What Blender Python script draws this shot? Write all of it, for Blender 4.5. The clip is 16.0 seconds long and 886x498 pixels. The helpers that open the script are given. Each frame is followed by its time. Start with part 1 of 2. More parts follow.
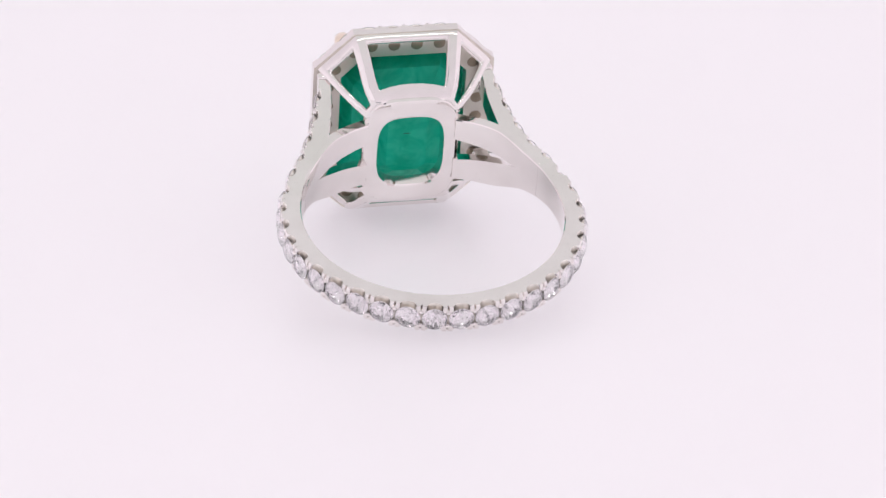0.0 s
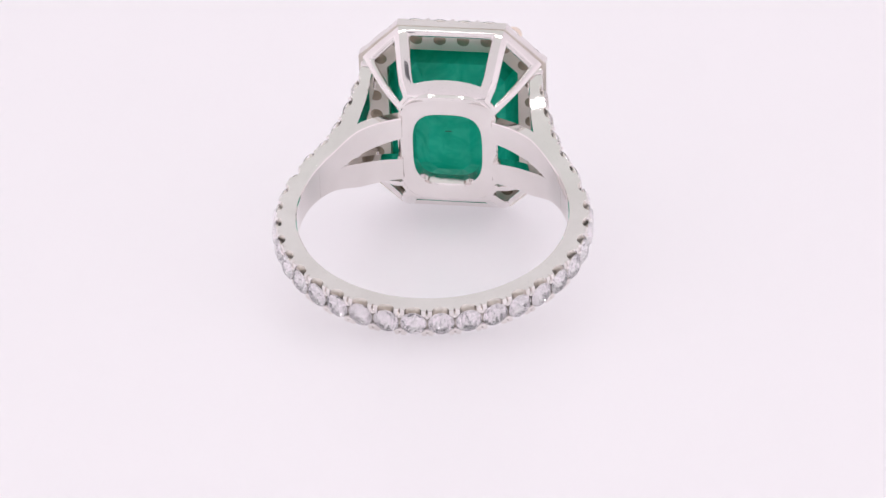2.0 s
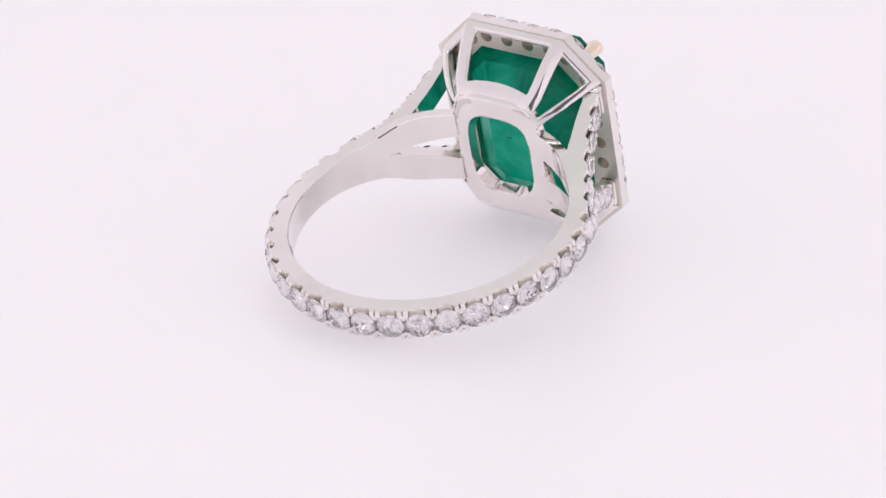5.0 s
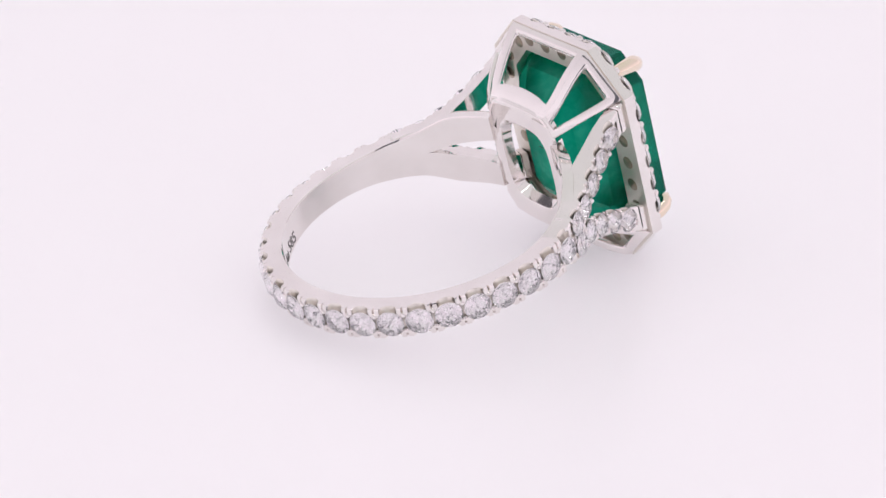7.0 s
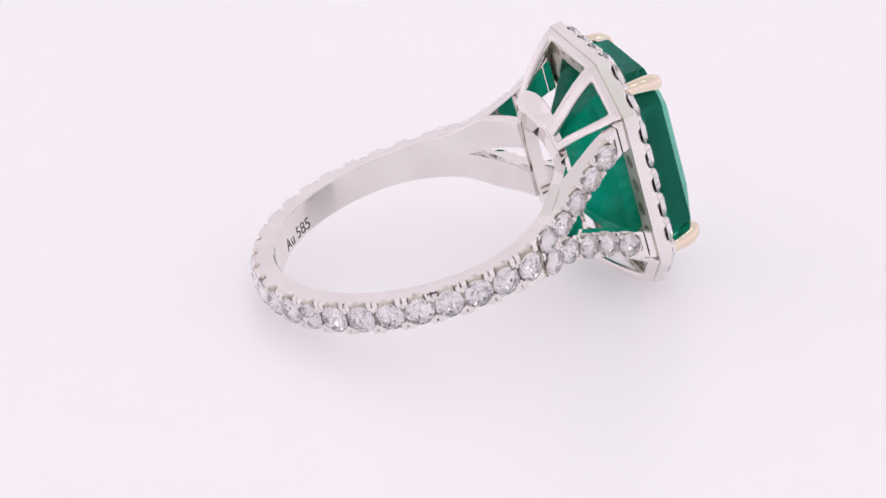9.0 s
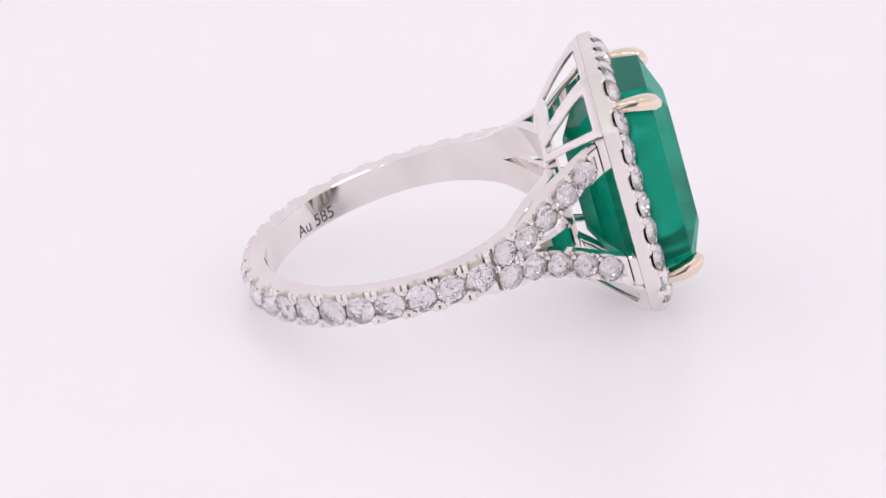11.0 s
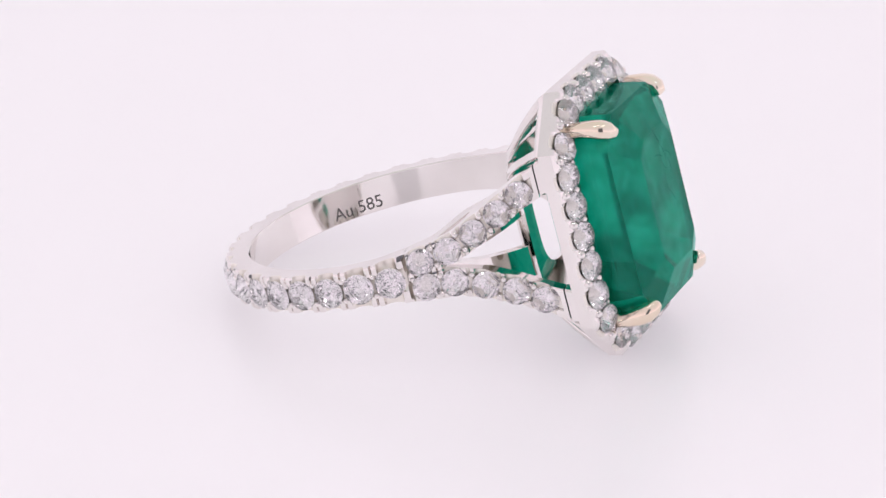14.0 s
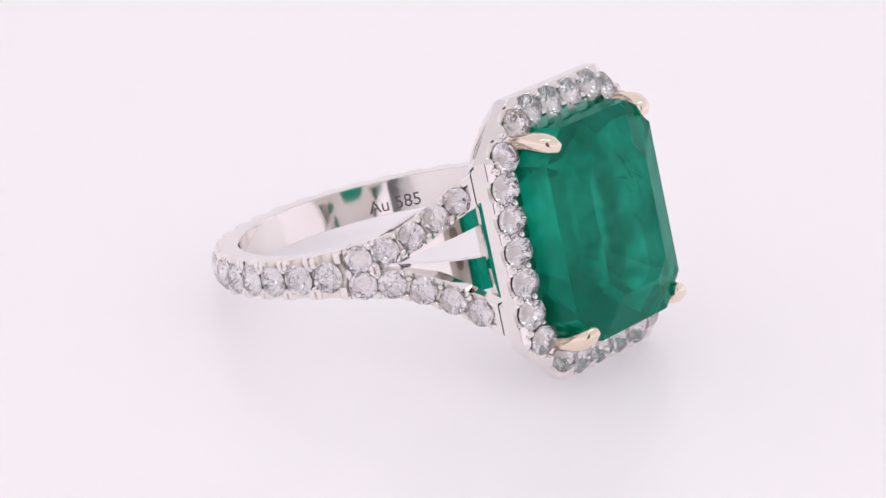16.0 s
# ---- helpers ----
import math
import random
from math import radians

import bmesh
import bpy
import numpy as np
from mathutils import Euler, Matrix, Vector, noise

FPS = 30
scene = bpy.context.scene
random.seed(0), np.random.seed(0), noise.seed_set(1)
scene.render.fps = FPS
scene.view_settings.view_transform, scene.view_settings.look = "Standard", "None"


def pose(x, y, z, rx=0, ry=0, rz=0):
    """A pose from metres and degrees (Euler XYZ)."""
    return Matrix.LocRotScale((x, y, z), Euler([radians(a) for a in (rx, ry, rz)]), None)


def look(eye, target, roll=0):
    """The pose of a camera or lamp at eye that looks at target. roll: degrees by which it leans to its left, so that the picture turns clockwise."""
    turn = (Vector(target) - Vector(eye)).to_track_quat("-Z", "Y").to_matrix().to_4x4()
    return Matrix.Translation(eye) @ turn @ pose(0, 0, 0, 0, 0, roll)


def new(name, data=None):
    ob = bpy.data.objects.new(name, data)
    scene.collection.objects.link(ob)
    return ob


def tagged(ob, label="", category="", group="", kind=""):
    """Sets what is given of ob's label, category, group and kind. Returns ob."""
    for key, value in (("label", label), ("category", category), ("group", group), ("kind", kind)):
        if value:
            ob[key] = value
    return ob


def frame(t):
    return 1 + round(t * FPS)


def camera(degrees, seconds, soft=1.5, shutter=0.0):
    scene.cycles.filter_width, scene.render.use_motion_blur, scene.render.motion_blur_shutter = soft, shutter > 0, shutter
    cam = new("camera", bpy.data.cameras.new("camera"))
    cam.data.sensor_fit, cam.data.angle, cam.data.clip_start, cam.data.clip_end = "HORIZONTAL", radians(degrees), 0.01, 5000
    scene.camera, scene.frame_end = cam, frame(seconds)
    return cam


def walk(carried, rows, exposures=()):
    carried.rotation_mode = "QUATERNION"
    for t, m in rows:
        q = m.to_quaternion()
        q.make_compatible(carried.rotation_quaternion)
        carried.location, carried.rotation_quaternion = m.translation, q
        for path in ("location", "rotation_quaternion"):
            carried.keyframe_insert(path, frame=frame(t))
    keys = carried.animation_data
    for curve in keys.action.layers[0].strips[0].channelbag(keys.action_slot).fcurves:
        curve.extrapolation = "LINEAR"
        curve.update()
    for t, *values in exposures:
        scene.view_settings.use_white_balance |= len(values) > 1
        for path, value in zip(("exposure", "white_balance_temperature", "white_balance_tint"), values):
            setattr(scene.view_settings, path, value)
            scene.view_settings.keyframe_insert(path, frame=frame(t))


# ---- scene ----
# ---- camera: a slow push towards the ring ----
cam = camera(15.0, 16.0, soft=1.5)
EYE = Vector((0.0, -0.1964, 0.0833))
AHEAD = Vector((0.00758, 0.92389, -0.38259))


def push(t):
    eye = EYE + AHEAD * 0.212 * (1 - 1 / (1 + 0.0144 * t))
    return look(eye, eye + AHEAD, 0.39)


walk(cam, [(t, push(t)) for t in (0, 2, 4, 6, 8, 10, 12, 14, 16)])

# ---- light: a white light tent, brighter above, added glint lamps overhead, and the lit underside of the table ----
world = bpy.data.worlds.new("light_tent")
scene.world = world
world.use_nodes = True
wn, wl = world.node_tree.nodes, world.node_tree.links
w_geo = wn.new("ShaderNodeTexCoord")
w_sep = wn.new("ShaderNodeSeparateXYZ")
w_ramp = wn.new("ShaderNodeValToRGB")
for spot, value in ((0.0, 1.65), (0.47, 1.65), (0.5, 1.42), (0.61, 1.36), (0.74, 1.12), (1.0, 0.95)):
    stop = w_ramp.color_ramp.elements.new(spot) if 0 < spot < 1 else w_ramp.color_ramp.elements[int(spot)]
    stop.color = (value, value * 0.908, value * 0.992, 1)
wl.new(w_geo.outputs["Generated"], w_sep.inputs[0])
w_half = wn.new("ShaderNodeMath")
w_half.operation = "MULTIPLY_ADD"
w_half.inputs[1].default_value, w_half.inputs[2].default_value = 0.5, 0.5
wl.new(w_sep.outputs["Z"], w_half.inputs[0])
wl.new(w_half.outputs[0], w_ramp.inputs[0])
wl.new(w_ramp.outputs[0], wn["Background"].inputs["Color"])
wn["Background"].inputs["Strength"].default_value = 0.76

# two thin unseen lamps up in front, added to put glints in the diamonds
for i, (x, y) in enumerate(((0.10, -0.13), (-0.12, -0.2))):
    strip = new("glint_strip", bpy.data.lights.new("glint_strip", "AREA"))
    strip.data.shape, strip.data.size, strip.data.size_y = "RECTANGLE", 0.18, 0.012
    strip.data.energy, strip.data.color = 0.05, (1.0, 0.96, 0.985)
    strip.matrix_world = look((x, y, 0.46), (0, 0, 0), 20.0 * i)


# ---- materials ----
def material(name):
    m = bpy.data.materials.new(name)
    m.use_nodes = True
    return m, m.node_tree.nodes, m.node_tree.links, m.node_tree.nodes["Principled BSDF"]


def noise_tex(n, l, scale, detail=4):
    co = n.new("ShaderNodeTexCoord")
    tex = n.new("ShaderNodeTexNoise")
    tex.inputs["Scale"].default_value, tex.inputs["Detail"].default_value = scale, detail
    l.new(co.outputs["Object"], tex.inputs["Vector"])
    return tex


def mixed(n, l, fac, a, b):
    ramp = n.new("ShaderNodeValToRGB")
    ramp.color_ramp.elements[0].position, ramp.color_ramp.elements[1].position = 0.35, 0.65
    ramp.color_ramp.elements[0].color, ramp.color_ramp.elements[1].color = (*a, 1), (*b, 1)
    l.new(fac, ramp.inputs[0])
    return ramp.outputs[0]


def bump(n, l, height, bsdf, strength, distance):
    b = n.new("ShaderNodeBump")
    b.inputs["Strength"].default_value, b.inputs["Distance"].default_value = strength, distance
    l.new(height, b.inputs["Height"])
    l.new(b.outputs[0], bsdf.inputs["Normal"])


def metal(name, a, b, rough, relief=0.25):
    m, n, l, bsdf = material(name)
    bsdf.inputs["Metallic"].default_value = 1.0
    big, fine = noise_tex(n, l, 260, 3), noise_tex(n, l, 2500, 2)
    l.new(mixed(n, l, big.outputs["Fac"], a, b), bsdf.inputs["Base Color"])
    r = n.new("ShaderNodeMapRange")
    r.inputs["To Min"].default_value, r.inputs["To Max"].default_value = rough * 0.7, rough * 1.4
    l.new(fine.outputs["Fac"], r.inputs["Value"])
    l.new(r.outputs[0], bsdf.inputs["Roughness"])
    bump(n, l, big.outputs["Fac"], bsdf, relief, 0.00012)
    return m


WHITE_GOLD = metal("white_gold", (0.81, 0.773, 0.752), (0.88, 0.847, 0.827), 0.07, 0.14)
SETTING_GOLD = metal("cut_white_gold", (0.82, 0.77, 0.705), (0.88, 0.84, 0.79), 0.34, 0.4)
YELLOW_GOLD = metal("pale_yellow_gold", (0.86, 0.73, 0.585), (0.92, 0.82, 0.71), 0.06)

CAST_GOLD = metal("cast_white_gold", (0.78, 0.725, 0.655), (0.87, 0.83, 0.775), 0.42, 0.6)
# darker gold that stands in for the shade inside the drilled seats
HOLE_SHADE = metal("hole_shade_gold", (0.30, 0.25, 0.19), (0.42, 0.36, 0.29), 0.3, 0.6)

INK, n, l, bsdf = material("laser_engraving")
bsdf.inputs["Roughness"].default_value = 0.6
l.new(mixed(n, l, noise_tex(n, l, 6000, 2).outputs["Fac"], (0.10, 0.09, 0.09), (0.17, 0.155, 0.15)), bsdf.inputs["Base Color"])

DIAMOND, n, l, bsdf = material("diamond")
n.remove(bsdf)
glass = n.new("ShaderNodeBsdfGlass")
glass.inputs["IOR"].default_value, glass.inputs["Roughness"].default_value = 1.5, 0.0
glass.inputs["Color"].default_value = (0.995, 0.985, 0.99, 1)
gleam = n.new("ShaderNodeBsdfGlossy")
gleam.inputs["Color"].default_value = (0.985, 0.98, 0.985, 1)
gleam.inputs["Roughness"].default_value = 0.06
stone = n.new("ShaderNodeMixShader")
stone.inputs[0].default_value = 0.12
l.new(glass.outputs[0], stone.inputs[1])
l.new(gleam.outputs[0], stone.inputs[2])
scatter = n.new("ShaderNodeBsdfDiffuse")
scatter.inputs["Color"].default_value = (0.93, 0.92, 0.94, 1)
milky = n.new("ShaderNodeMixShader")
milky.inputs[0].default_value = 0.1
l.new(stone.outputs[0], milky.inputs[1])
l.new(scatter.outputs[0], milky.inputs[2])
l.new(milky.outputs[0], n["Material Output"].inputs["Surface"])


def flakes(n, l, scale, spread):
    """Normals that scatter from one small facet to the next, different on each stone."""
    co, cells, own = n.new("ShaderNodeTexCoord"), n.new("ShaderNodeTexVoronoi"), n.new("ShaderNodeObjectInfo")
    cells.voronoi_dimensions = "4D"
    cells.inputs["Scale"].default_value = scale
    l.new(co.outputs["Object"], cells.inputs["Vector"])
    l.new(own.outputs["Random"], cells.inputs["W"])
    geo = n.new("ShaderNodeNewGeometry")
    chain = [n.new("ShaderNodeVectorMath") for _ in range(4)]
    for node, op in zip(chain, ("SUBTRACT", "SCALE", "ADD", "NORMALIZE")):
        node.operation = op
    chain[0].inputs[1].default_value = (0.5, 0.5, 0.5)
    chain[1].inputs["Scale"].default_value = spread
    l.new(cells.outputs["Color"], chain[0].inputs[0])
    l.new(chain[0].outputs[0], chain[1].inputs[0])
    l.new(chain[1].outputs[0], chain[2].inputs[0])
    l.new(geo.outputs["Normal"], chain[2].inputs[1])
    l.new(chain[2].outputs[0], chain[3].inputs[0])
    return chain[3].outputs[0]


l.new(flakes(n, l, 5200, 0.4), gleam.inputs["Normal"])

# the pavilion throws the light back in many small flakes
PAVILION, n, l, bsdf = material("diamond_pavilion")
bsdf.inputs["Metallic"].default_value, bsdf.inputs["Roughness"].default_value = 1.0, 0.03
bsdf.inputs["Base Color"].default_value = (1.0, 0.99, 0.995, 1)
l.new(flakes(n, l, 3600, 0.3), bsdf.inputs["Normal"])

DARK_FLAKE, n, l, bsdf = material("dark_inclusion")
l.new(mixed(n, l, noise_tex(n, l, 5000, 2).outputs["Fac"], (0.004, 0.03, 0.022), (0.008, 0.05, 0.035)), bsdf.inputs["Base Color"])

def emerald_stone(name, rough, clear):
    m, n, l, bsdf = material(name)
    cloud, veil = noise_tex(n, l, 330, 5), noise_tex(n, l, 700, 6)
    veil.inputs["Distortion"].default_value = 1.5
    streak = n.new("ShaderNodeMapping")
    streak.inputs["Scale"].default_value = (1.9, 1.4, 0.4)
    l.new(n["Texture Coordinate"].outputs["Object"], streak.inputs["Vector"])
    l.new(streak.outputs[0], cloud.inputs["Vector"])
    l.new(mixed(n, l, cloud.outputs["Fac"], (0.002, 0.165, 0.110), (0.006, 0.330, 0.235)), bsdf.inputs["Base Color"])
    bsdf.inputs["Roughness"].default_value, bsdf.inputs["IOR"].default_value = 0.04, 1.5
    bsdf.inputs["Specular IOR Level"].default_value = 0.4
    body = n.new("ShaderNodeBsdfGlass")
    body.inputs["IOR"].default_value, body.inputs["Roughness"].default_value = 1.5, rough
    l.new(mixed(n, l, veil.outputs["Fac"], (0.04, 0.63, 0.47), (0.12, 0.80, 0.65)), body.inputs["Color"])
    both = n.new("ShaderNodeMixShader")
    both.inputs[0].default_value = clear
    l.new(bsdf.outputs[0], both.inputs[1])
    l.new(body.outputs[0], both.inputs[2])
    l.new(both.outputs[0], n["Material Output"].inputs["Surface"])
    return m


EMERALD, EMERALD_BACK = emerald_stone("emerald", 0.13, 0.7), emerald_stone("emerald_pavilion", 0.44, 0.7)

PAPER, n, l, bsdf = material("white_acrylic")
broad, grain = noise_tex(n, l, 9, 2), noise_tex(n, l, 3000, 3)
l.new(mixed(n, l, broad.outputs["Fac"], (0.88, 0.857, 0.88), (0.895, 0.872, 0.895)), bsdf.inputs["Base Color"])
bsdf.inputs["Roughness"].default_value = 0.32
bsdf.inputs["Subsurface Weight"].default_value = 1.0
bsdf.inputs["Subsurface Radius"].default_value = (1, 1, 1)
bsdf.inputs["Subsurface Scale"].default_value = 0.02
bump(n, l, grain.outputs["Fac"], bsdf, 0.05, 0.00002)

# ---- the tabletop: one white sheet that sweeps up far behind ----
MM = 0.001


def mesh_of(name, verts, faces, mat, sharp=35, scale=1.0, second=None, flags=(), ease=0.0, weld=0.0):
    me = bpy.data.meshes.new(name)
    me.from_pydata([[c * scale for c in v] for v in verts], [], faces)
    bm = bmesh.new()
    bm.from_mesh(me)
    if weld:
        bmesh.ops.remove_doubles(bm, verts=bm.verts, dist=weld * scale)
    bmesh.ops.recalc_face_normals(bm, faces=bm.faces)
    if ease:
        edges = [e for e in bm.edges if len(e.link_faces) == 2 and e.calc_face_angle(0) > radians(40)]
        bmesh.ops.bevel(bm, geom=edges, offset=ease * scale, segments=3, profile=0.5, affect="EDGES", clamp_overlap=True)
    bm.to_mesh(me)
    bm.free()
    me.materials.append(mat)
    if second:
        for extra in second if isinstance(second, tuple) else (second,):
            me.materials.append(extra)
        me.polygons.foreach_set("material_index", [int(q) for q in flags])
    if sharp:
        me.shade_smooth()
        me.set_sharp_from_angle(angle=radians(sharp))
    return me


sweep = [(-0.34, 0), (0.2, 0)] + [(0.2 + 0.12 * math.sin(a), 0.12 - 0.12 * math.cos(a)) for a in np.linspace(0.1, 1.57, 12)] + [(0.32, 0.36)]
sheet_v = [(x, y, z) for y, z in sweep for x in (-0.34, 0.34)] + [(x, y + 0.003 * (z > 0.01), z - 0.003) for y, z in sweep for x in (-0.34, 0.34)]
k = 2 * len(sweep)
sheet_f = [(o + i, o + i + 1, o + i + 3, o + i + 2) for o in (0, k) for i in range(0, k - 2, 2)]
sheet_f += [(0, 1, k + 1, k), (k - 2, k - 1, 2 * k - 1, 2 * k - 2)]
sheet_f += [(i, i + 2, k + i + 2, k + i) for i in range(k - 2)]
sheet = tagged(new("ground", mesh_of("ground", sheet_v, sheet_f, PAPER)), "seamless glossy white photo table sweep under the ring", "tabletop", kind="structure")

# an unseen upright panel behind the camera, added to darken reflections in the metal
CARD, n, l, bsdf = material("dark_card_grey")
l.new(mixed(n, l, noise_tex(n, l, 40, 4).outputs["Fac"], (0.13, 0.135, 0.15), (0.18, 0.185, 0.20)), bsdf.inputs["Base Color"])
bsdf.inputs["Roughness"].default_value = 0.9
cx, cy, ct = 0.05, -0.31, 0.004
card_v = [(x, y, z) for y in (cy, cy - ct) for x, z in ((-cx, 0), (cx, 0), (cx, 0.27), (-cx, 0.27))]
card_f = [(0, 1, 2, 3), (7, 6, 5, 4), (0, 4, 5, 1), (1, 5, 6, 2), (2, 6, 7, 3), (3, 7, 4, 0)]
tagged(new("dark_card", mesh_of("dark_card", card_v, card_f, CARD)), "unseen dark grey card added behind the camera for dark reflections", "wall", kind="structure")

# ---- the ring; its parts are laid out in millimetres: x across, y towards the emerald, z along the finger ----
ring = tagged(new("ring"), "white gold halo ring with large green emerald on white tabletop", "ring")
RI, RO = 8.31, 9.6


def part(name, me, parent, label=""):
    ob = new(name, me)
    ob.parent = parent
    return tagged(ob, label)


def lerp_table(table, s):
    """A smooth curve through the table's points."""
    if s <= table[0][0]:
        return table[0][1]
    if s >= table[-1][0]:
        return table[-1][1]
    i = next(k for k in range(len(table) - 1) if s <= table[k + 1][0])
    (a, x), (b, y) = table[i], table[i + 1]
    before, after = table[max(i - 1, 0)], table[min(i + 2, len(table) - 1)]
    m0, m1 = (y - before[1]) / (b - before[0]), (after[1] - x) / (after[0] - a)
    h = b - a
    f = (s - a) / h
    return (2 * f**3 - 3 * f**2 + 1) * x + (f**3 - 2 * f**2 + f) * h * m0 + (3 * f**2 - 2 * f**3) * y + (f**3 - f**2) * h * m1


def tube(sections, closed=False):
    """Verts and faces of a bar through rings of points."""
    m = len(sections[0])
    verts = [v for s in sections for v in s]
    faces = []
    count = len(sections)
    for i in range(count if closed else count - 1):
        j = (i + 1) % count
        faces += [(i * m + a, i * m + (a + 1) % m, j * m + (a + 1) % m, j * m + a) for a in range(m)]
    if not closed:
        faces += [tuple(range(m)), tuple((count - 1) * m + a for a in range(m))]
    return verts, faces


def notch(ds, dv, half, pitch, depth, slit, mouth, size):
    """How far the outer face is cut back at ds along and dv across from the nearest stone: its cone, the mouths at both edges, the cut between stones."""
    wide = mouth * pitch
    rho = math.hypot(ds, dv)
    cut = 0.0
    if abs(dv) > 0.3 * half and abs(ds) < wide:
        cut = depth * math.sqrt(1 - (ds / wide) ** 2)
    if abs(dv) < 0.38 * half:
        cut = max(cut, 0.5 * depth)
    if slit and abs(abs(ds) - pitch / 2) < 0.022 * pitch:
        cut = max(cut, 0.55 * depth)
    if rho < size:
        cut = max(cut, 0.1 + 0.98 * (size - rho))
    return cut


def set_bar(stations, stones, pitch, depth, size, rows=17, others=()):
    """A bar with a row of stones cut into its outer face. A station: distance along, outer point, inner point, the way across, half the width."""
    sections, depths = [], []
    for s, out, inn, across, half, mid in stations:
        way = (out - inn).normalized()
        near = min((s - c for c in stones), key=abs) if stones else 9
        face = []
        for q in np.linspace(-1, 1, rows):
            cut = notch(near, q * half, half, pitch, depth, min(stones) < s < max(stones), 0.30, size) if abs(near) < 0.56 * pitch else 0.0
            for along, high, wide in others:
                rho = math.hypot(s - along, mid + q * half - high)
                if rho < wide + 0.1:
                    cut = max(cut, 0.25 + 0.98 * (wide + 0.1 - rho))
            depths.append(cut)
            soft = 0.06 * max(0.0, abs(q) - 0.9) / 0.1
            face.append(out + across * (mid + q * half) - way * (cut + soft))
        face += [inn + across * (mid + half) + way * 0.05, inn + across * (mid + 0.94 * half), inn + across * (mid - 0.94 * half), inn + across * (mid - half) + way * 0.05]
        sections.append([tuple(v) for v in face])
    wide = rows + 4
    flags = []
    for i in range(len(sections) - 1):
        for c in range(wide):
            four = [depths[(i + p) * rows + c + q] for p in (0, 1) for q in (0, 1)] if c < rows - 1 else (0,)
            flags.append(sum(four) > 0.1 * len(four))
    return sections, flags + [False, False]


def joined(*pieces):
    verts, faces = [], []
    for v, f in pieces:
        o = len(verts)
        verts += v
        faces += [tuple(i + o for i in q) for q in f]
    return verts, faces


def brilliant(r):
    """A round brilliant, its table up z: star, kite and girdle facets above, halves and mains below."""
    verts, n = [], 8

    def circle(radius, z, turn, count):
        verts.extend((r * radius * math.cos(2 * math.pi * (i + turn) / count), r * radius * math.sin(2 * math.pi * (i + turn) / count), r * z) for i in range(count))

    circle(0.57, 0.31, 0.0, 8)
    circle(0.79, 0.19, 0.5, 8)
    circle(1.0, 0.03, 0.0, 16)
    circle(1.0, -0.03, 0.0, 16)
    circle(0.24, -0.66, 0.5, 8)
    verts.append((0, 0, -0.87 * r))
    f = [tuple(range(n))]
    for i in range(n):
        j, h = (i + 1) % n, (i - 1) % n
        f += [(i, j, 8 + i), (i, 8 + i, 16 + 2 * i, 8 + h)]
        f += [(8 + i, 16 + 2 * i + 1, 16 + 2 * i), (8 + i, 16 + (2 * i + 2) % 16, 16 + 2 * i + 1)]
        f += [(48 + i, 32 + 2 * i, 32 + 2 * i + 1), (48 + i, 32 + 2 * i + 1, 32 + (2 * i + 2) % 16)]
        f += [(32 + 2 * i, 48 + i, 56), (32 + 2 * i, 56, 48 + h)]
    f += [(16 + i, 16 + (i + 1) % 16, 32 + (i + 1) % 16, 32 + i) for i in range(16)]
    return mesh_of("diamond", verts, f, DIAMOND, 0, MM, PAVILION, [max(q) >= 48 for q in f])


GEMS = {size: brilliant(size) for size in (0.71, 0.75, 0.79)}


def gem(size, place, up, parent, turn):
    ob = new("diamond", GEMS[size])
    ob.parent = parent
    m = Vector(up).to_track_quat("Z", "Y").to_matrix().to_4x4()
    ob.matrix_basis = Matrix.Translation(Vector(place) * MM) @ m @ pose(0, 0, 0, 0, 0, turn)
    return ob


def grain(name, k):
    verts, faces = [], []
    for q, (r, h) in enumerate(((0.24, -0.14), (0.22, 0.05), (0.15, 0.16), (0.05, 0.21))):
        verts += [(k * r * math.cos(a), k * h, k * r * math.sin(a)) for a in np.linspace(0, 2 * math.pi, 9)[:-1]]
        if q:
            faces += [(8 * q - 8 + i, 8 * q - 8 + (i + 1) % 8, 8 * q + (i + 1) % 8, 8 * q + i) for i in range(8)]
    faces += [tuple(range(8)), tuple(range(24, 32))]
    return mesh_of(name, verts, faces, WHITE_GOLD, 60, MM)


grain_mesh, small_grain = grain("bead_prong", 1.0), grain("bead_prong", 0.78)


def set_grain(place, up, parent):
    ob = new("bead_prong", small_grain)
    ob.parent = parent
    ob.matrix_basis = Matrix.Translation(place * MM) @ up.to_track_quat("Y", "Z").to_matrix().to_4x4()


# ---- shank: a band that splits into two legs on either side ----
def polar(r, deg):
    return Vector((r * math.sin(radians(deg)), r * math.cos(radians(deg)), 0))


UP = Vector((0, 0, 1))
TOP = [(0, 0.95), (88, 0.95), (104, 1.06), (112, 1.2), (116, 1.27)]
band = []
for a in np.arange(-115.6, 115.61, 0.38):
    deg = 180 - a
    r = RO - 0.12 * max(0.0, (abs(a) - 104) / 10) ** 2
    band.append((a, polar(r, deg), polar(RI, deg), UP, lerp_table(TOP, abs(a)), 0.0))
PITCH = 9.88
BAND_STONES = [PITCH * i for i in range(-11, 12)]
MMDEG = math.radians(1) * RO
band_mm = [(s * MMDEG, *rest) for s, *rest in band]
band_bar, flags = set_bar(band_mm, [s * MMDEG for s in BAND_STONES], PITCH * MMDEG, 0.36, 0.72, others=[(e * 118.2 * MMDEG, h, 0.67) for e in (-1, 1) for h in (-0.66, 0.66)])
shank = part("shank", mesh_of("shank", *tube(band_bar), WHITE_GOLD, 30, MM, SETTING_GOLD, flags), ring, "polished white gold band")
rng = random.Random(4)
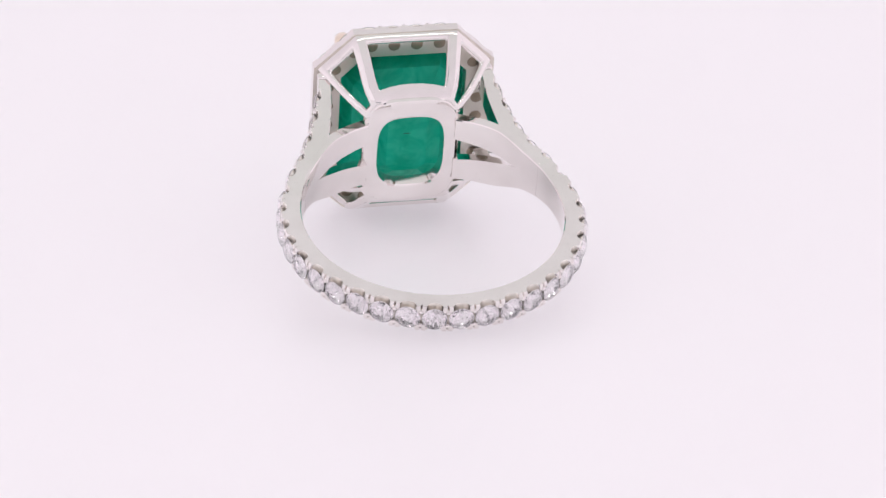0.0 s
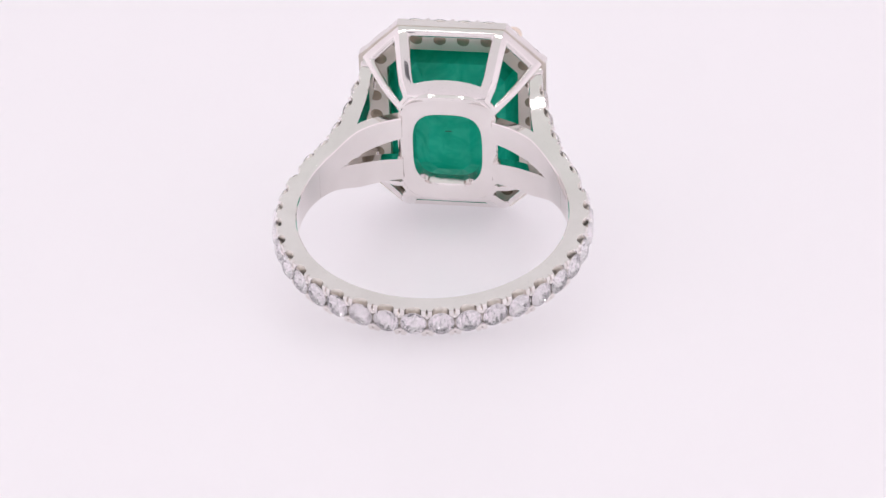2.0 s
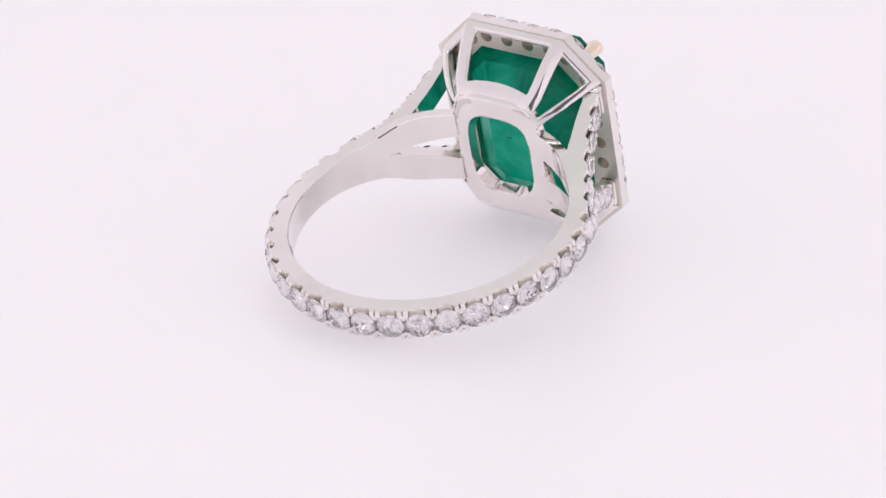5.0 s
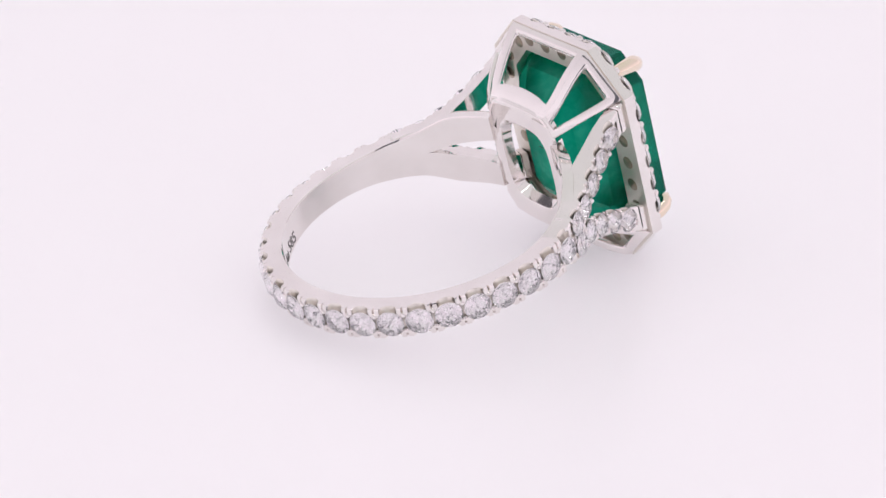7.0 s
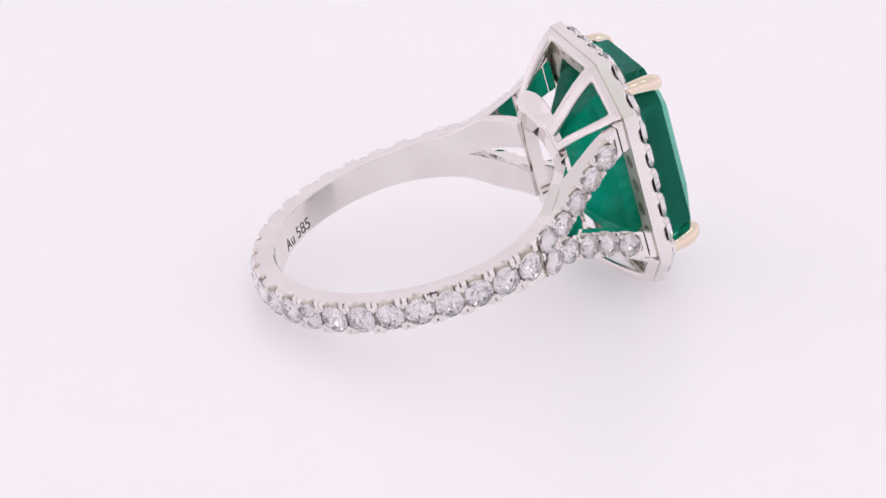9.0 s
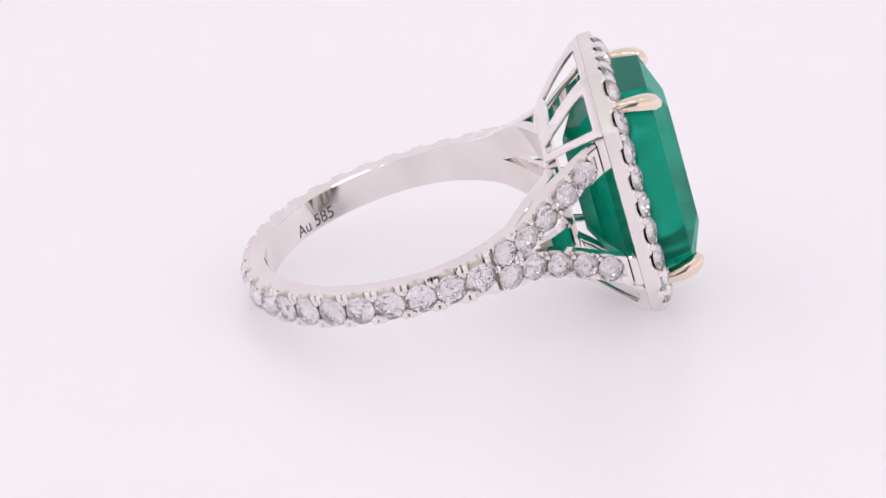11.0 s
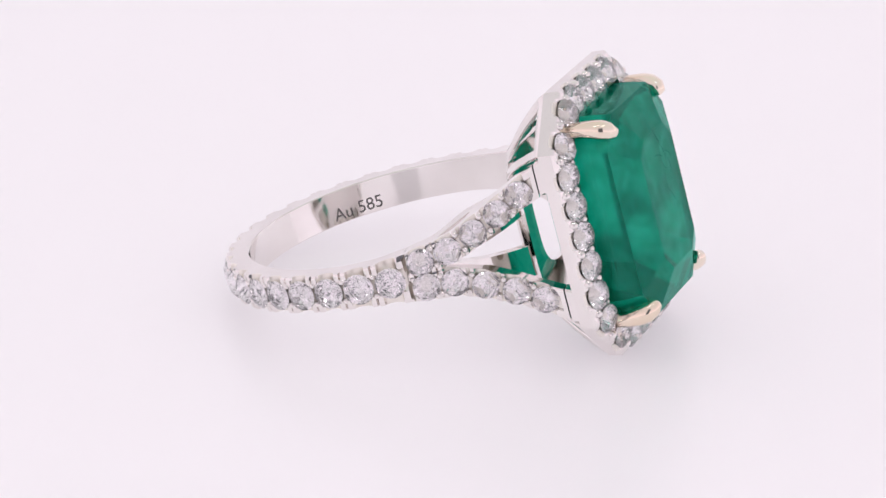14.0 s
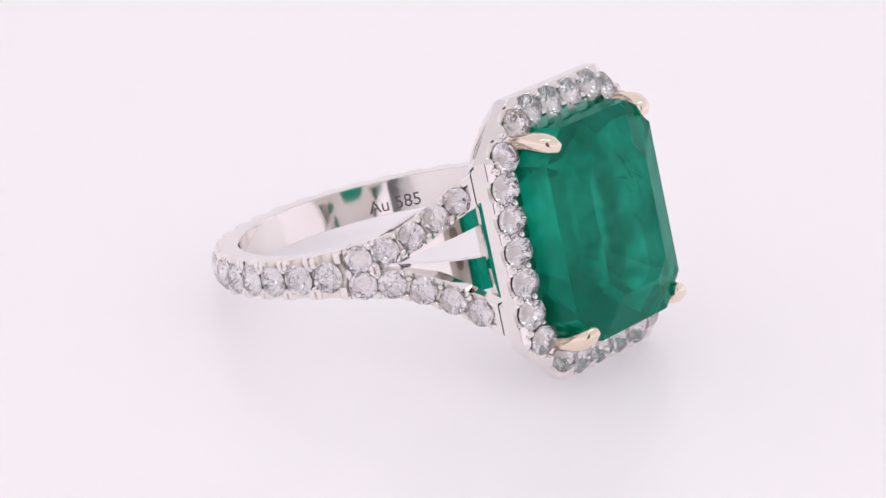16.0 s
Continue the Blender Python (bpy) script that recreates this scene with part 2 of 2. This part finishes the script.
for s in BAND_STONES:
    way = polar(1, 180 - s)
    gem(0.79, way * (RO - 0.02), way, shank, rng.uniform(0, 45))
    if s < BAND_STONES[-1]:
        between = polar(1, 180 - s - PITCH / 2)
        for rise in (-0.5, 0.5):
            set_grain(between * (RO - 0.07) + UP * rise, between, shank)

# legs: outer line in the plane of the ring, height of its middle along the finger
OUTER = [(4.0, 8.64), (4.4, 8.40), (5.2, 7.95), (5.85, 7.55), (6.6, 7.13), (7.4, 6.74), (8.35, 6.33), (9.2, 6.05), (10.2, 5.82), (11.0, 5.68)]
MIDDLE = [(4.0, 0.58), (4.4, 0.64), (5.85, 0.84), (7.1, 1.38), (8.35, 2.05), (9.6, 2.78), (11.0, 3.46)]
HALF = [(4.0, 0.655), (4.3, 0.70), (5.0, 0.74), (7.0, 0.77), (11.0, 0.82)]
DEEP = [(4.0, 1.05), (5.0, 1.08), (6.0, 1.18), (7.0, 1.34), (8.5, 1.1), (10.0, 0.9), (11.0, 0.8)]
leg_stones = (4.56, 5.80, 7.08, 8.34, 9.58)
ARCH_TOP = [(-65, 1.24), (-60, 1.36), (-54, 1.53), (-48, 1.85), (-40, 2.22), (-21.5, 2.38)]
ARCH_LOW = [(-66, 0.0), (-51, 0.0), (-40, 0.36), (-21.5, 0.8)]
for side in (-1, 1):
    for lift in (-1, 1):
        stations, s, last = [], 0.0, None
        marks, seats = {}, []
        for u in np.linspace(4.0, 10.56, 150):
            w = lerp_table(OUTER, u)
            v = lift * lerp_table(MIDDLE, u)
            slope = (lerp_table(OUTER, u + 0.4) - lerp_table(OUTER, u - 0.4)) / 0.8 if 4.3 < u < 10.8 else -0.2 if u > 10 else -0.52
            normal = Vector((side, -slope * 1.0, 0)).normalized()
            here = Vector((side * w, u, 0))
            if last is not None:
                s += (here + UP * v - last).length
            last = here + UP * v
            for q in leg_stones:
                if q not in marks and u >= q:
                    marks[q] = s
                    seats.append((here + UP * v + normal * 0.02, normal))
            stations.append((s, here, here - normal * lerp_table(DEEP, u), UP, lerp_table(HALF, u), v))
        bars, flags = set_bar(stations, list(marks.values()), 1.45, 0.24, 0.64)
        leg = part("shoulder", mesh_of("shoulder", *tube(bars), WHITE_GOLD, 38, MM, SETTING_GOLD, flags), ring)
        for place, way in seats:
            gem(0.71, place, way, leg, rng.uniform(0, 45))
        for (p, m), (q, k) in zip(seats, seats[1:]):
            facing = (m + k).normalized()
            across = facing.cross(q - p).normalized()
            for rise in (-0.46, 0.46):
                set_grain(p.lerp(q, 0.5) + across * rise - facing * 0.04, facing, leg)
        # a plain rounded block closes the leg, a fine seam before it
        cap = []
        for u, trim in ((10.60, 0.12), (10.64, 0.03), (10.72, 0.0), (11.06, 0.0)):
            normal = Vector((side, 0.2, 0)).normalized()
            here, half = Vector((side * (lerp_table(OUTER, u) + 0.05 - trim), u, lift * lerp_table(MIDDLE, u))), 0.86 - trim
            deep = here - normal * 0.85
            cap.append([tuple(p) for p in (here + UP * (half - 0.1), here + UP * half - normal * 0.1, deep + UP * half, deep - UP * half, here - UP * half - normal * 0.1, here - UP * (half - 0.1))])
        part("end_cap", mesh_of("end_cap", *tube(cap), WHITE_GOLD, 38, MM), leg)
        # the arch that carries on round the finger to the gallery's base
        arch = []
        for deg in np.linspace(64.9, 20.8, 42):
            f = (66 - deg) / 44.5
            low, top = lift * max(0.0, lerp_table(ARCH_LOW, -deg)), lift * lerp_table(ARCH_TOP, -deg)
            rin = RI - 0.008 - 0.26 * f * f
            thick = 0.66 + 0.18 * min(1, max(0, (deg - 50) / 6))
            a, b = polar(rin, deg), polar(rin + thick, deg)
            a.x, b.x = a.x * side, b.x * side
            arch.append([tuple(p) for p in (a + UP * low, b + UP * low, b + UP * top, a.lerp(b, 0.06) + UP * top, a + UP * (top - lift * 0.08))])
        part("bridge", mesh_of("bridge", *tube(arch), WHITE_GOLD, 14, MM), ring)


# ---- gallery: an eight-sided basket of bars over a pierced base ----
def octagon(V, c, d, W, y):
    """Corners in order, from the top edge round by the right side."""
    return [Vector(p) for p in ((-c, y, V), (c, y, V), (W, y, d), (W, y, -d), (c, y, -V), (-c, y, -V), (-W, y, -d), (-W, y, d))]


LEVELS = [(7.75, 3.9, 2.4, 2.75, 3.1), (8.5, 4.72, 2.78, 3.35, 3.95), (9.5, 5.78, 3.02, 3.85, 4.75), (10.6, 6.72, 3.25, 4.35, 5.5), (11.1, 7.0, 3.36, 4.5, 5.82)]


def level(y, inset=0.0):
    vals = [lerp_table([(q[0], q[i]) for q in LEVELS], y) for i in (1, 2, 3, 4)]
    return octagon(vals[0] - inset, vals[1] - 0.42 * inset, vals[2] - 0.42 * inset, vals[3] - inset, y)


def panel(i, side_bar, low, high, arch, arc):
    """One face of the basket: a frame round a window, following the basket's curve."""
    rows = [7.75] + ([8.05] if low > 8.3 else []) + [low] + [low + (high - low) * q / 5 for q in range(1, 5)] + [high, 11.1]
    j, wide = (i + 1) % 8, arc + 3
    front, back = [], []
    for y in rows:
        for ring_, inset in ((front, 0.0), (back, 0.4)):
            o = level(y, inset)
            f = min(0.44, side_bar / (level(y)[j] - level(y)[i]).length)
            row = [o[i]]
            for q in np.linspace(0, 1, arc + 1):
                p = level(y + (arch * 4 * q * (1 - q) if y == low else 0.0), inset)
                row.append(p[i].lerp(p[j], f + (1 - 2 * f) * q))
            ring_.append(row + [o[j]])
    n_, first = len(rows), rows.index(low)
    verts = [tuple(p) for g in (front, back) for row in g for p in row]
    at = lambda g, r, c: (g * n_ + r) * wide + c
    faces = []
    for r in range(n_ - 1):
        open_row = first <= r < n_ - 2
        for c in range(wide - 1):
            if 1 <= c < 1 + arc and open_row:
                continue
            for g in (0, 1):
                faces.append((at(g, r, c), at(g, r, c + 1), at(g, r + 1, c + 1), at(g, r + 1, c)))
        for c in ((0,) if i in (3, 7) else ()) + ((wide - 1,) if i in (1, 5) else ()) + ((1, 1 + arc) if open_row else ()):
            faces.append((at(0, r, c), at(0, r + 1, c), at(1, r + 1, c), at(1, r, c)))
    for c in range(wide - 1):
        for r in (0, n_ - 1) + ((first, n_ - 2) if 1 <= c < 1 + arc else ()):
            faces.append((at(0, r, c), at(0, r, c + 1), at(1, r, c + 1), at(1, r, c)))
    return verts, faces


gallery_bars = [panel(i, 0.56, 8.36, 10.68, 0.22, 6) if i in (0, 4) else panel(i, 0.52, 7.95, 10.6, 0.0, 1) for i in (0, 1, 3, 4, 5, 7)]


def squircle(a, b, power, n, y):
    pts = []
    for i in range(n):
        t = 2 * math.pi * i / n
        c, s = math.cos(t), math.sin(t)
        pts.append(Vector((a * math.copysign(abs(c) ** (2 / power), c), y, b * math.copysign(abs(s) ** (2 / power), s))))
    return pts


rings = []
for a, b, power, y in ((3.16, 4.07, 4.4, 8.3), (3.16, 4.07, 4.4, 7.86), (3.08, 3.98, 3.8, 7.7), (2.92, 3.8, 3.3, 7.62), (2.30, 2.80, 3.4, 7.62), (2.2, 2.68, 3.4, 7.68), (2.06, 2.44, 3.4, 8.3)):
    rings.append(squircle(a, b, power, 72, y))
base = part("gallery_base", mesh_of("gallery_base", *tube([[tuple(r[i]) for r in rings] for i in range(72)], True), WHITE_GOLD, 18, MM), ring, "pierced white gold base plate")
for three in (gallery_bars[:2] + gallery_bars[-1:], gallery_bars[2:5]):
    part("gallery_basket", mesh_of("gallery_basket", *joined(*three), WHITE_GOLD, 30, MM, ease=0.17, weld=0.001), ring, "openwork white gold bars under the halo")

# ---- halo: an eight-sided frame set with small diamonds ----
OUT = octagon(7.02, 3.42, 4.55, 5.95, 0)
INN = octagon(5.2, 2.7, 3.7, 4.15, 0)
MID = octagon(6.28, 3.05, 4.12, 5.2, 0)
halo_stones = []
for i, count in enumerate((4, 2, 5, 2, 4, 2, 5, 2)):
    a, b = MID[i], MID[(i + 1) % 8]
    for q in range(count):
        f = (q + 0.5) / count
        if count == 2:
            f = (0.2, 0.8)[q]
        elif count == 4:
            f = 0.5 + (q - 1.5) * 0.255
        else:
            f = 0.5 + (q - 2) * 0.188
        way = (b - a).normalized()
        halo_stones.append((a.lerp(b, f), way, Vector((-way.z, 0, way.x))))
FRONT, BACK = 12.12, 11.08
secs, cuts = [], []
for i in range(8):
    steps = 190 if i % 2 == 0 else 70
    for q in range(steps):
        f = q / steps
        o, n_ = OUT[i].lerp(OUT[(i + 1) % 8], f), INN[i].lerp(INN[(i + 1) % 8], f)
        face = []
        for g in np.linspace(0, 1, 19):
            p = o.lerp(n_, g)
            place, along, away = min(halo_stones, key=lambda h: (h[0] - p).length_squared)
            d = p - place
            ds = d.dot(along)
            dv = d.dot(Vector((along.z, 0, -along.x)))
            cut = notch(ds, dv, 0.85, 1.55, 0.15, False, 0.30, 0.65)
            soft = 0.08 if g in (0.0, 1.0) else 0.0
            cuts.append(cut > 0.1)
            face.append((p.x, FRONT + 0.66 * (min(g, 0.5) - 0.42) - cut - soft, p.z))
        face += [(n_.x, BACK, n_.z), (o.x, BACK, o.z)]
        secs.append(face)
halo = part("halo", mesh_of("halo", *tube(secs, True), WHITE_GOLD, 38, MM, (SETTING_GOLD, CAST_GOLD), [cuts[i * 19 + c] if c < 18 else 2 * (c < 20) for i in range(len(secs)) for c in range(21)]), ring, "white gold halo frame set with diamonds")
for place, along, away in halo_stones:
    gem(0.75, (place.x, FRONT + 0.03, place.z), Vector((0, 1, 0)) + away * (0.36 if away.dot(place) > 0 else -0.36), halo, rng.uniform(0, 45))

for i, (place, along, away) in enumerate(halo_stones):
    other = halo_stones[(i + 1) % len(halo_stones)]
    middle, side_way = place.lerp(other[0], 0.5), (away + other[2]).normalized()
    if side_way.dot(middle) < 0:
        side_way = -side_way
    for shift, drop in ((0.47, -0.13), (-0.42, 0.03)):
        at_ = middle + side_way * shift
        bead = part("bead_prong", grain_mesh, halo)
        bead.location = (at_.x * MM, (FRONT + drop) * MM, at_.z * MM)

# the seats are not bored: flat discs carry the holes' shade in their colour
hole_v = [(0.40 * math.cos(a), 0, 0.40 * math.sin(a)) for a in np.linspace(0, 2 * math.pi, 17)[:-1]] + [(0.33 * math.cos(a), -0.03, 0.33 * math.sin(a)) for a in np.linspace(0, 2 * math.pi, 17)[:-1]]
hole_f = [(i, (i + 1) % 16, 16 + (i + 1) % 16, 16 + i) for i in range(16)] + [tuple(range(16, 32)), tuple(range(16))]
hole = mesh_of("seat_shade_disc", hole_v, hole_f, HOLE_SHADE, 38, MM)
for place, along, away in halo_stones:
    ob = part("seat_shade_disc", hole, halo)
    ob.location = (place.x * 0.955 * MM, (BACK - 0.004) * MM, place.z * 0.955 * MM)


# ---- the emerald: a step cut with cut corners ----
def cut_rect(w, v, c, y):
    return [(-w + c, y, v), (w - c, y, v), (w, y, v - c), (w, y, -v + c), (w - c, y, -v), (-w + c, y, -v), (-w, y, -v + c), (-w, y, v - c)]


steps = [cut_rect(*q) for q in ((1.3, 2.4, 0.5, 8.85), (2.4, 3.5, 0.85, 9.6), (3.4, 4.55, 1.15, 10.6), (3.82, 5.02, 1.35, 11.5), (4.2, 5.4, 1.5, 12.1), (4.18, 5.38, 1.5, 12.9), (4.08, 5.28, 1.5, 13.93), (2.25, 3.4, 0.85, 14.78))]
part("emerald", mesh_of("emerald", *tube(steps), EMERALD, 0, MM, EMERALD_BACK, [i < 32 for i in range(56)] + [True, False]), ring, "deep green emerald-cut stone with faint inclusions")

def sliver(length, width, bend):
    """A thin curved flake, pointed at both ends."""
    top = [(-length, 0, 0), (-0.4 * length, 0.02, width + bend), (0.3 * length, 0.02, 0.7 * width + bend), (length, 0, 0.2 * bend), (0.2 * length, 0.01, bend - width), (-0.45 * length, 0.01, bend - 0.6 * width)]
    verts = top + [(0.9 * x, y - 0.02, 0.9 * z) for x, y, z in top]
    return verts, [(0, 1, 2, 3, 4, 5), (6, 7, 8, 9, 10, 11)] + [(i, (i + 1) % 6, 6 + (i + 1) % 6, 6 + i) for i in range(6)]


flake = part("inclusion", mesh_of("inclusion", *sliver(0.27, 0.035, 0.03), DARK_FLAKE, 0, MM), ring, "small dark needle inclusion")
flake.location = (-0.05 * MM, 8.84 * MM, 0.55 * MM)

VEIL, n, l, bsdf = material("pale_inclusion")
l.new(mixed(n, l, noise_tex(n, l, 4000, 3).outputs["Fac"], (0.08, 0.42, 0.36), (0.22, 0.62, 0.56)), bsdf.inputs["Base Color"])
bsdf.inputs["Roughness"].default_value = 0.4
wisps = [mesh_of("inclusion", *sliver(q, 0.07 * q + 0.01, w), VEIL, 0, MM) for q, w in ((0.55, 0.10), (0.32, -0.05), (0.18, 0.02))]
specks = [mesh_of("inclusion", *sliver(q, 0.6 * q, 0.0), DARK_FLAKE, 0, MM) for q in (0.05, 0.035)]
rng_in = random.Random(11)
for i in range(22):
    if i < 13:
        x, z, tilt = rng_in.gauss(-1.25, 0.45), rng_in.gauss(1.2, 1.2), rng_in.gauss(-55, 22)
    else:
        x, z, tilt = rng_in.uniform(-1.8, 1.8), rng_in.uniform(-2.8, 2.8), rng_in.uniform(-90, 90)
    x, z = max(-1.8, min(1.8, x)), max(-2.7, min(2.7, z))
    wisp = part("inclusion", wisps[i % 3] if i < 17 else specks[i % 2], ring, "pale feathery inclusion" if i < 17 else "tiny dark inclusion")
    wisp.matrix_basis = pose(x * MM, rng_in.uniform(13.4, 14.25) * MM, z * MM, rng_in.uniform(-20, 20), tilt, 0)


# ---- four claws over the emerald's corners ----
def claw(sx, sz):
    path = [(3.72, 11.2, 4.92), (3.82, 12.1, 5.02), (3.82, 12.8, 5.0), (3.77, 13.3, 4.94), (3.68, 13.72, 4.84), (3.52, 14.02, 4.68), (3.34, 14.17, 4.5), (3.2, 14.19, 4.36)]
    radii = (0.34, 0.37, 0.42, 0.48, 0.51, 0.47, 0.35, 0.10)
    pts = [Vector((x * sx, y, z * sz)) for x, y, z in path]
    secs = []
    for i, (p, r) in enumerate(zip(pts, radii)):
        t = (pts[min(i + 1, 7)] - pts[max(i - 1, 0)]).normalized()
        a = t.cross(Vector((-sz, 0, sx))).normalized()
        b = t.cross(a)
        secs.append([tuple(p + (a * math.cos(q) + b * math.sin(q)) * r) for q in np.linspace(0, 2 * math.pi, 15)[:-1]])
    return part("prong", mesh_of("prong", *tube(secs), YELLOW_GOLD, 60, MM), ring, "pale yellow gold claw prong")


for sx, sz in ((-1, 1), (1, 1), (1, -1), (-1, -1)):
    claw(sx, sz)

# ---- hallmark on the inside of the band ----
font = bpy.data.curves.new("hallmark", "FONT")
font.body, font.size, font.align_x, font.align_y = "Au 585", 0.98, "CENTER", "CENTER"
font.extrude = 0.006
text = bpy.data.objects.new("hallmark_text", font)
scene.collection.objects.link(text)
bpy.context.view_layer.update()
flat = bpy.data.meshes.new_from_object(text.evaluated_get(bpy.context.evaluated_depsgraph_get()))
bpy.data.objects.remove(text)
for v in flat.vertices:
    deg = 225.7 + math.degrees(v.co.x / RI)
    p = polar(RI - 0.008 - v.co.z, deg)
    v.co = Vector((p.x, p.y, v.co.y - 0.42)) * MM
flat.materials.append(INK)
part("hallmark", flat, shank, "engraved purity mark Au 585")

# ---- the ring turns with the table's axis ----
TURN = [(0, -13.79), (1, -4.59), (2, 4.57), (3, 13.70), (4, 22.86), (5.2, 33.88), (6.5, 45.82), (7.5, 54.84), (8.5, 63.67), (9.2, 69.72), (10.2, 78.2), (11.3, 87.52), (12, 93.42), (13, 101.84), (14, 110.27), (15, 118.68), (16, 127.11)]


def motions():
    rows = []
    for t, a in TURN:
        x, y = 0.976 * MM, 0.1 * MM
        c, s = math.cos(radians(a)), math.sin(radians(a))
        rows.append((t, pose(c * x + s * y, -s * x + c * y, 3.6 * MM, 15.93, 0, -2.7 - a)))
    walk(ring, rows)


motions()
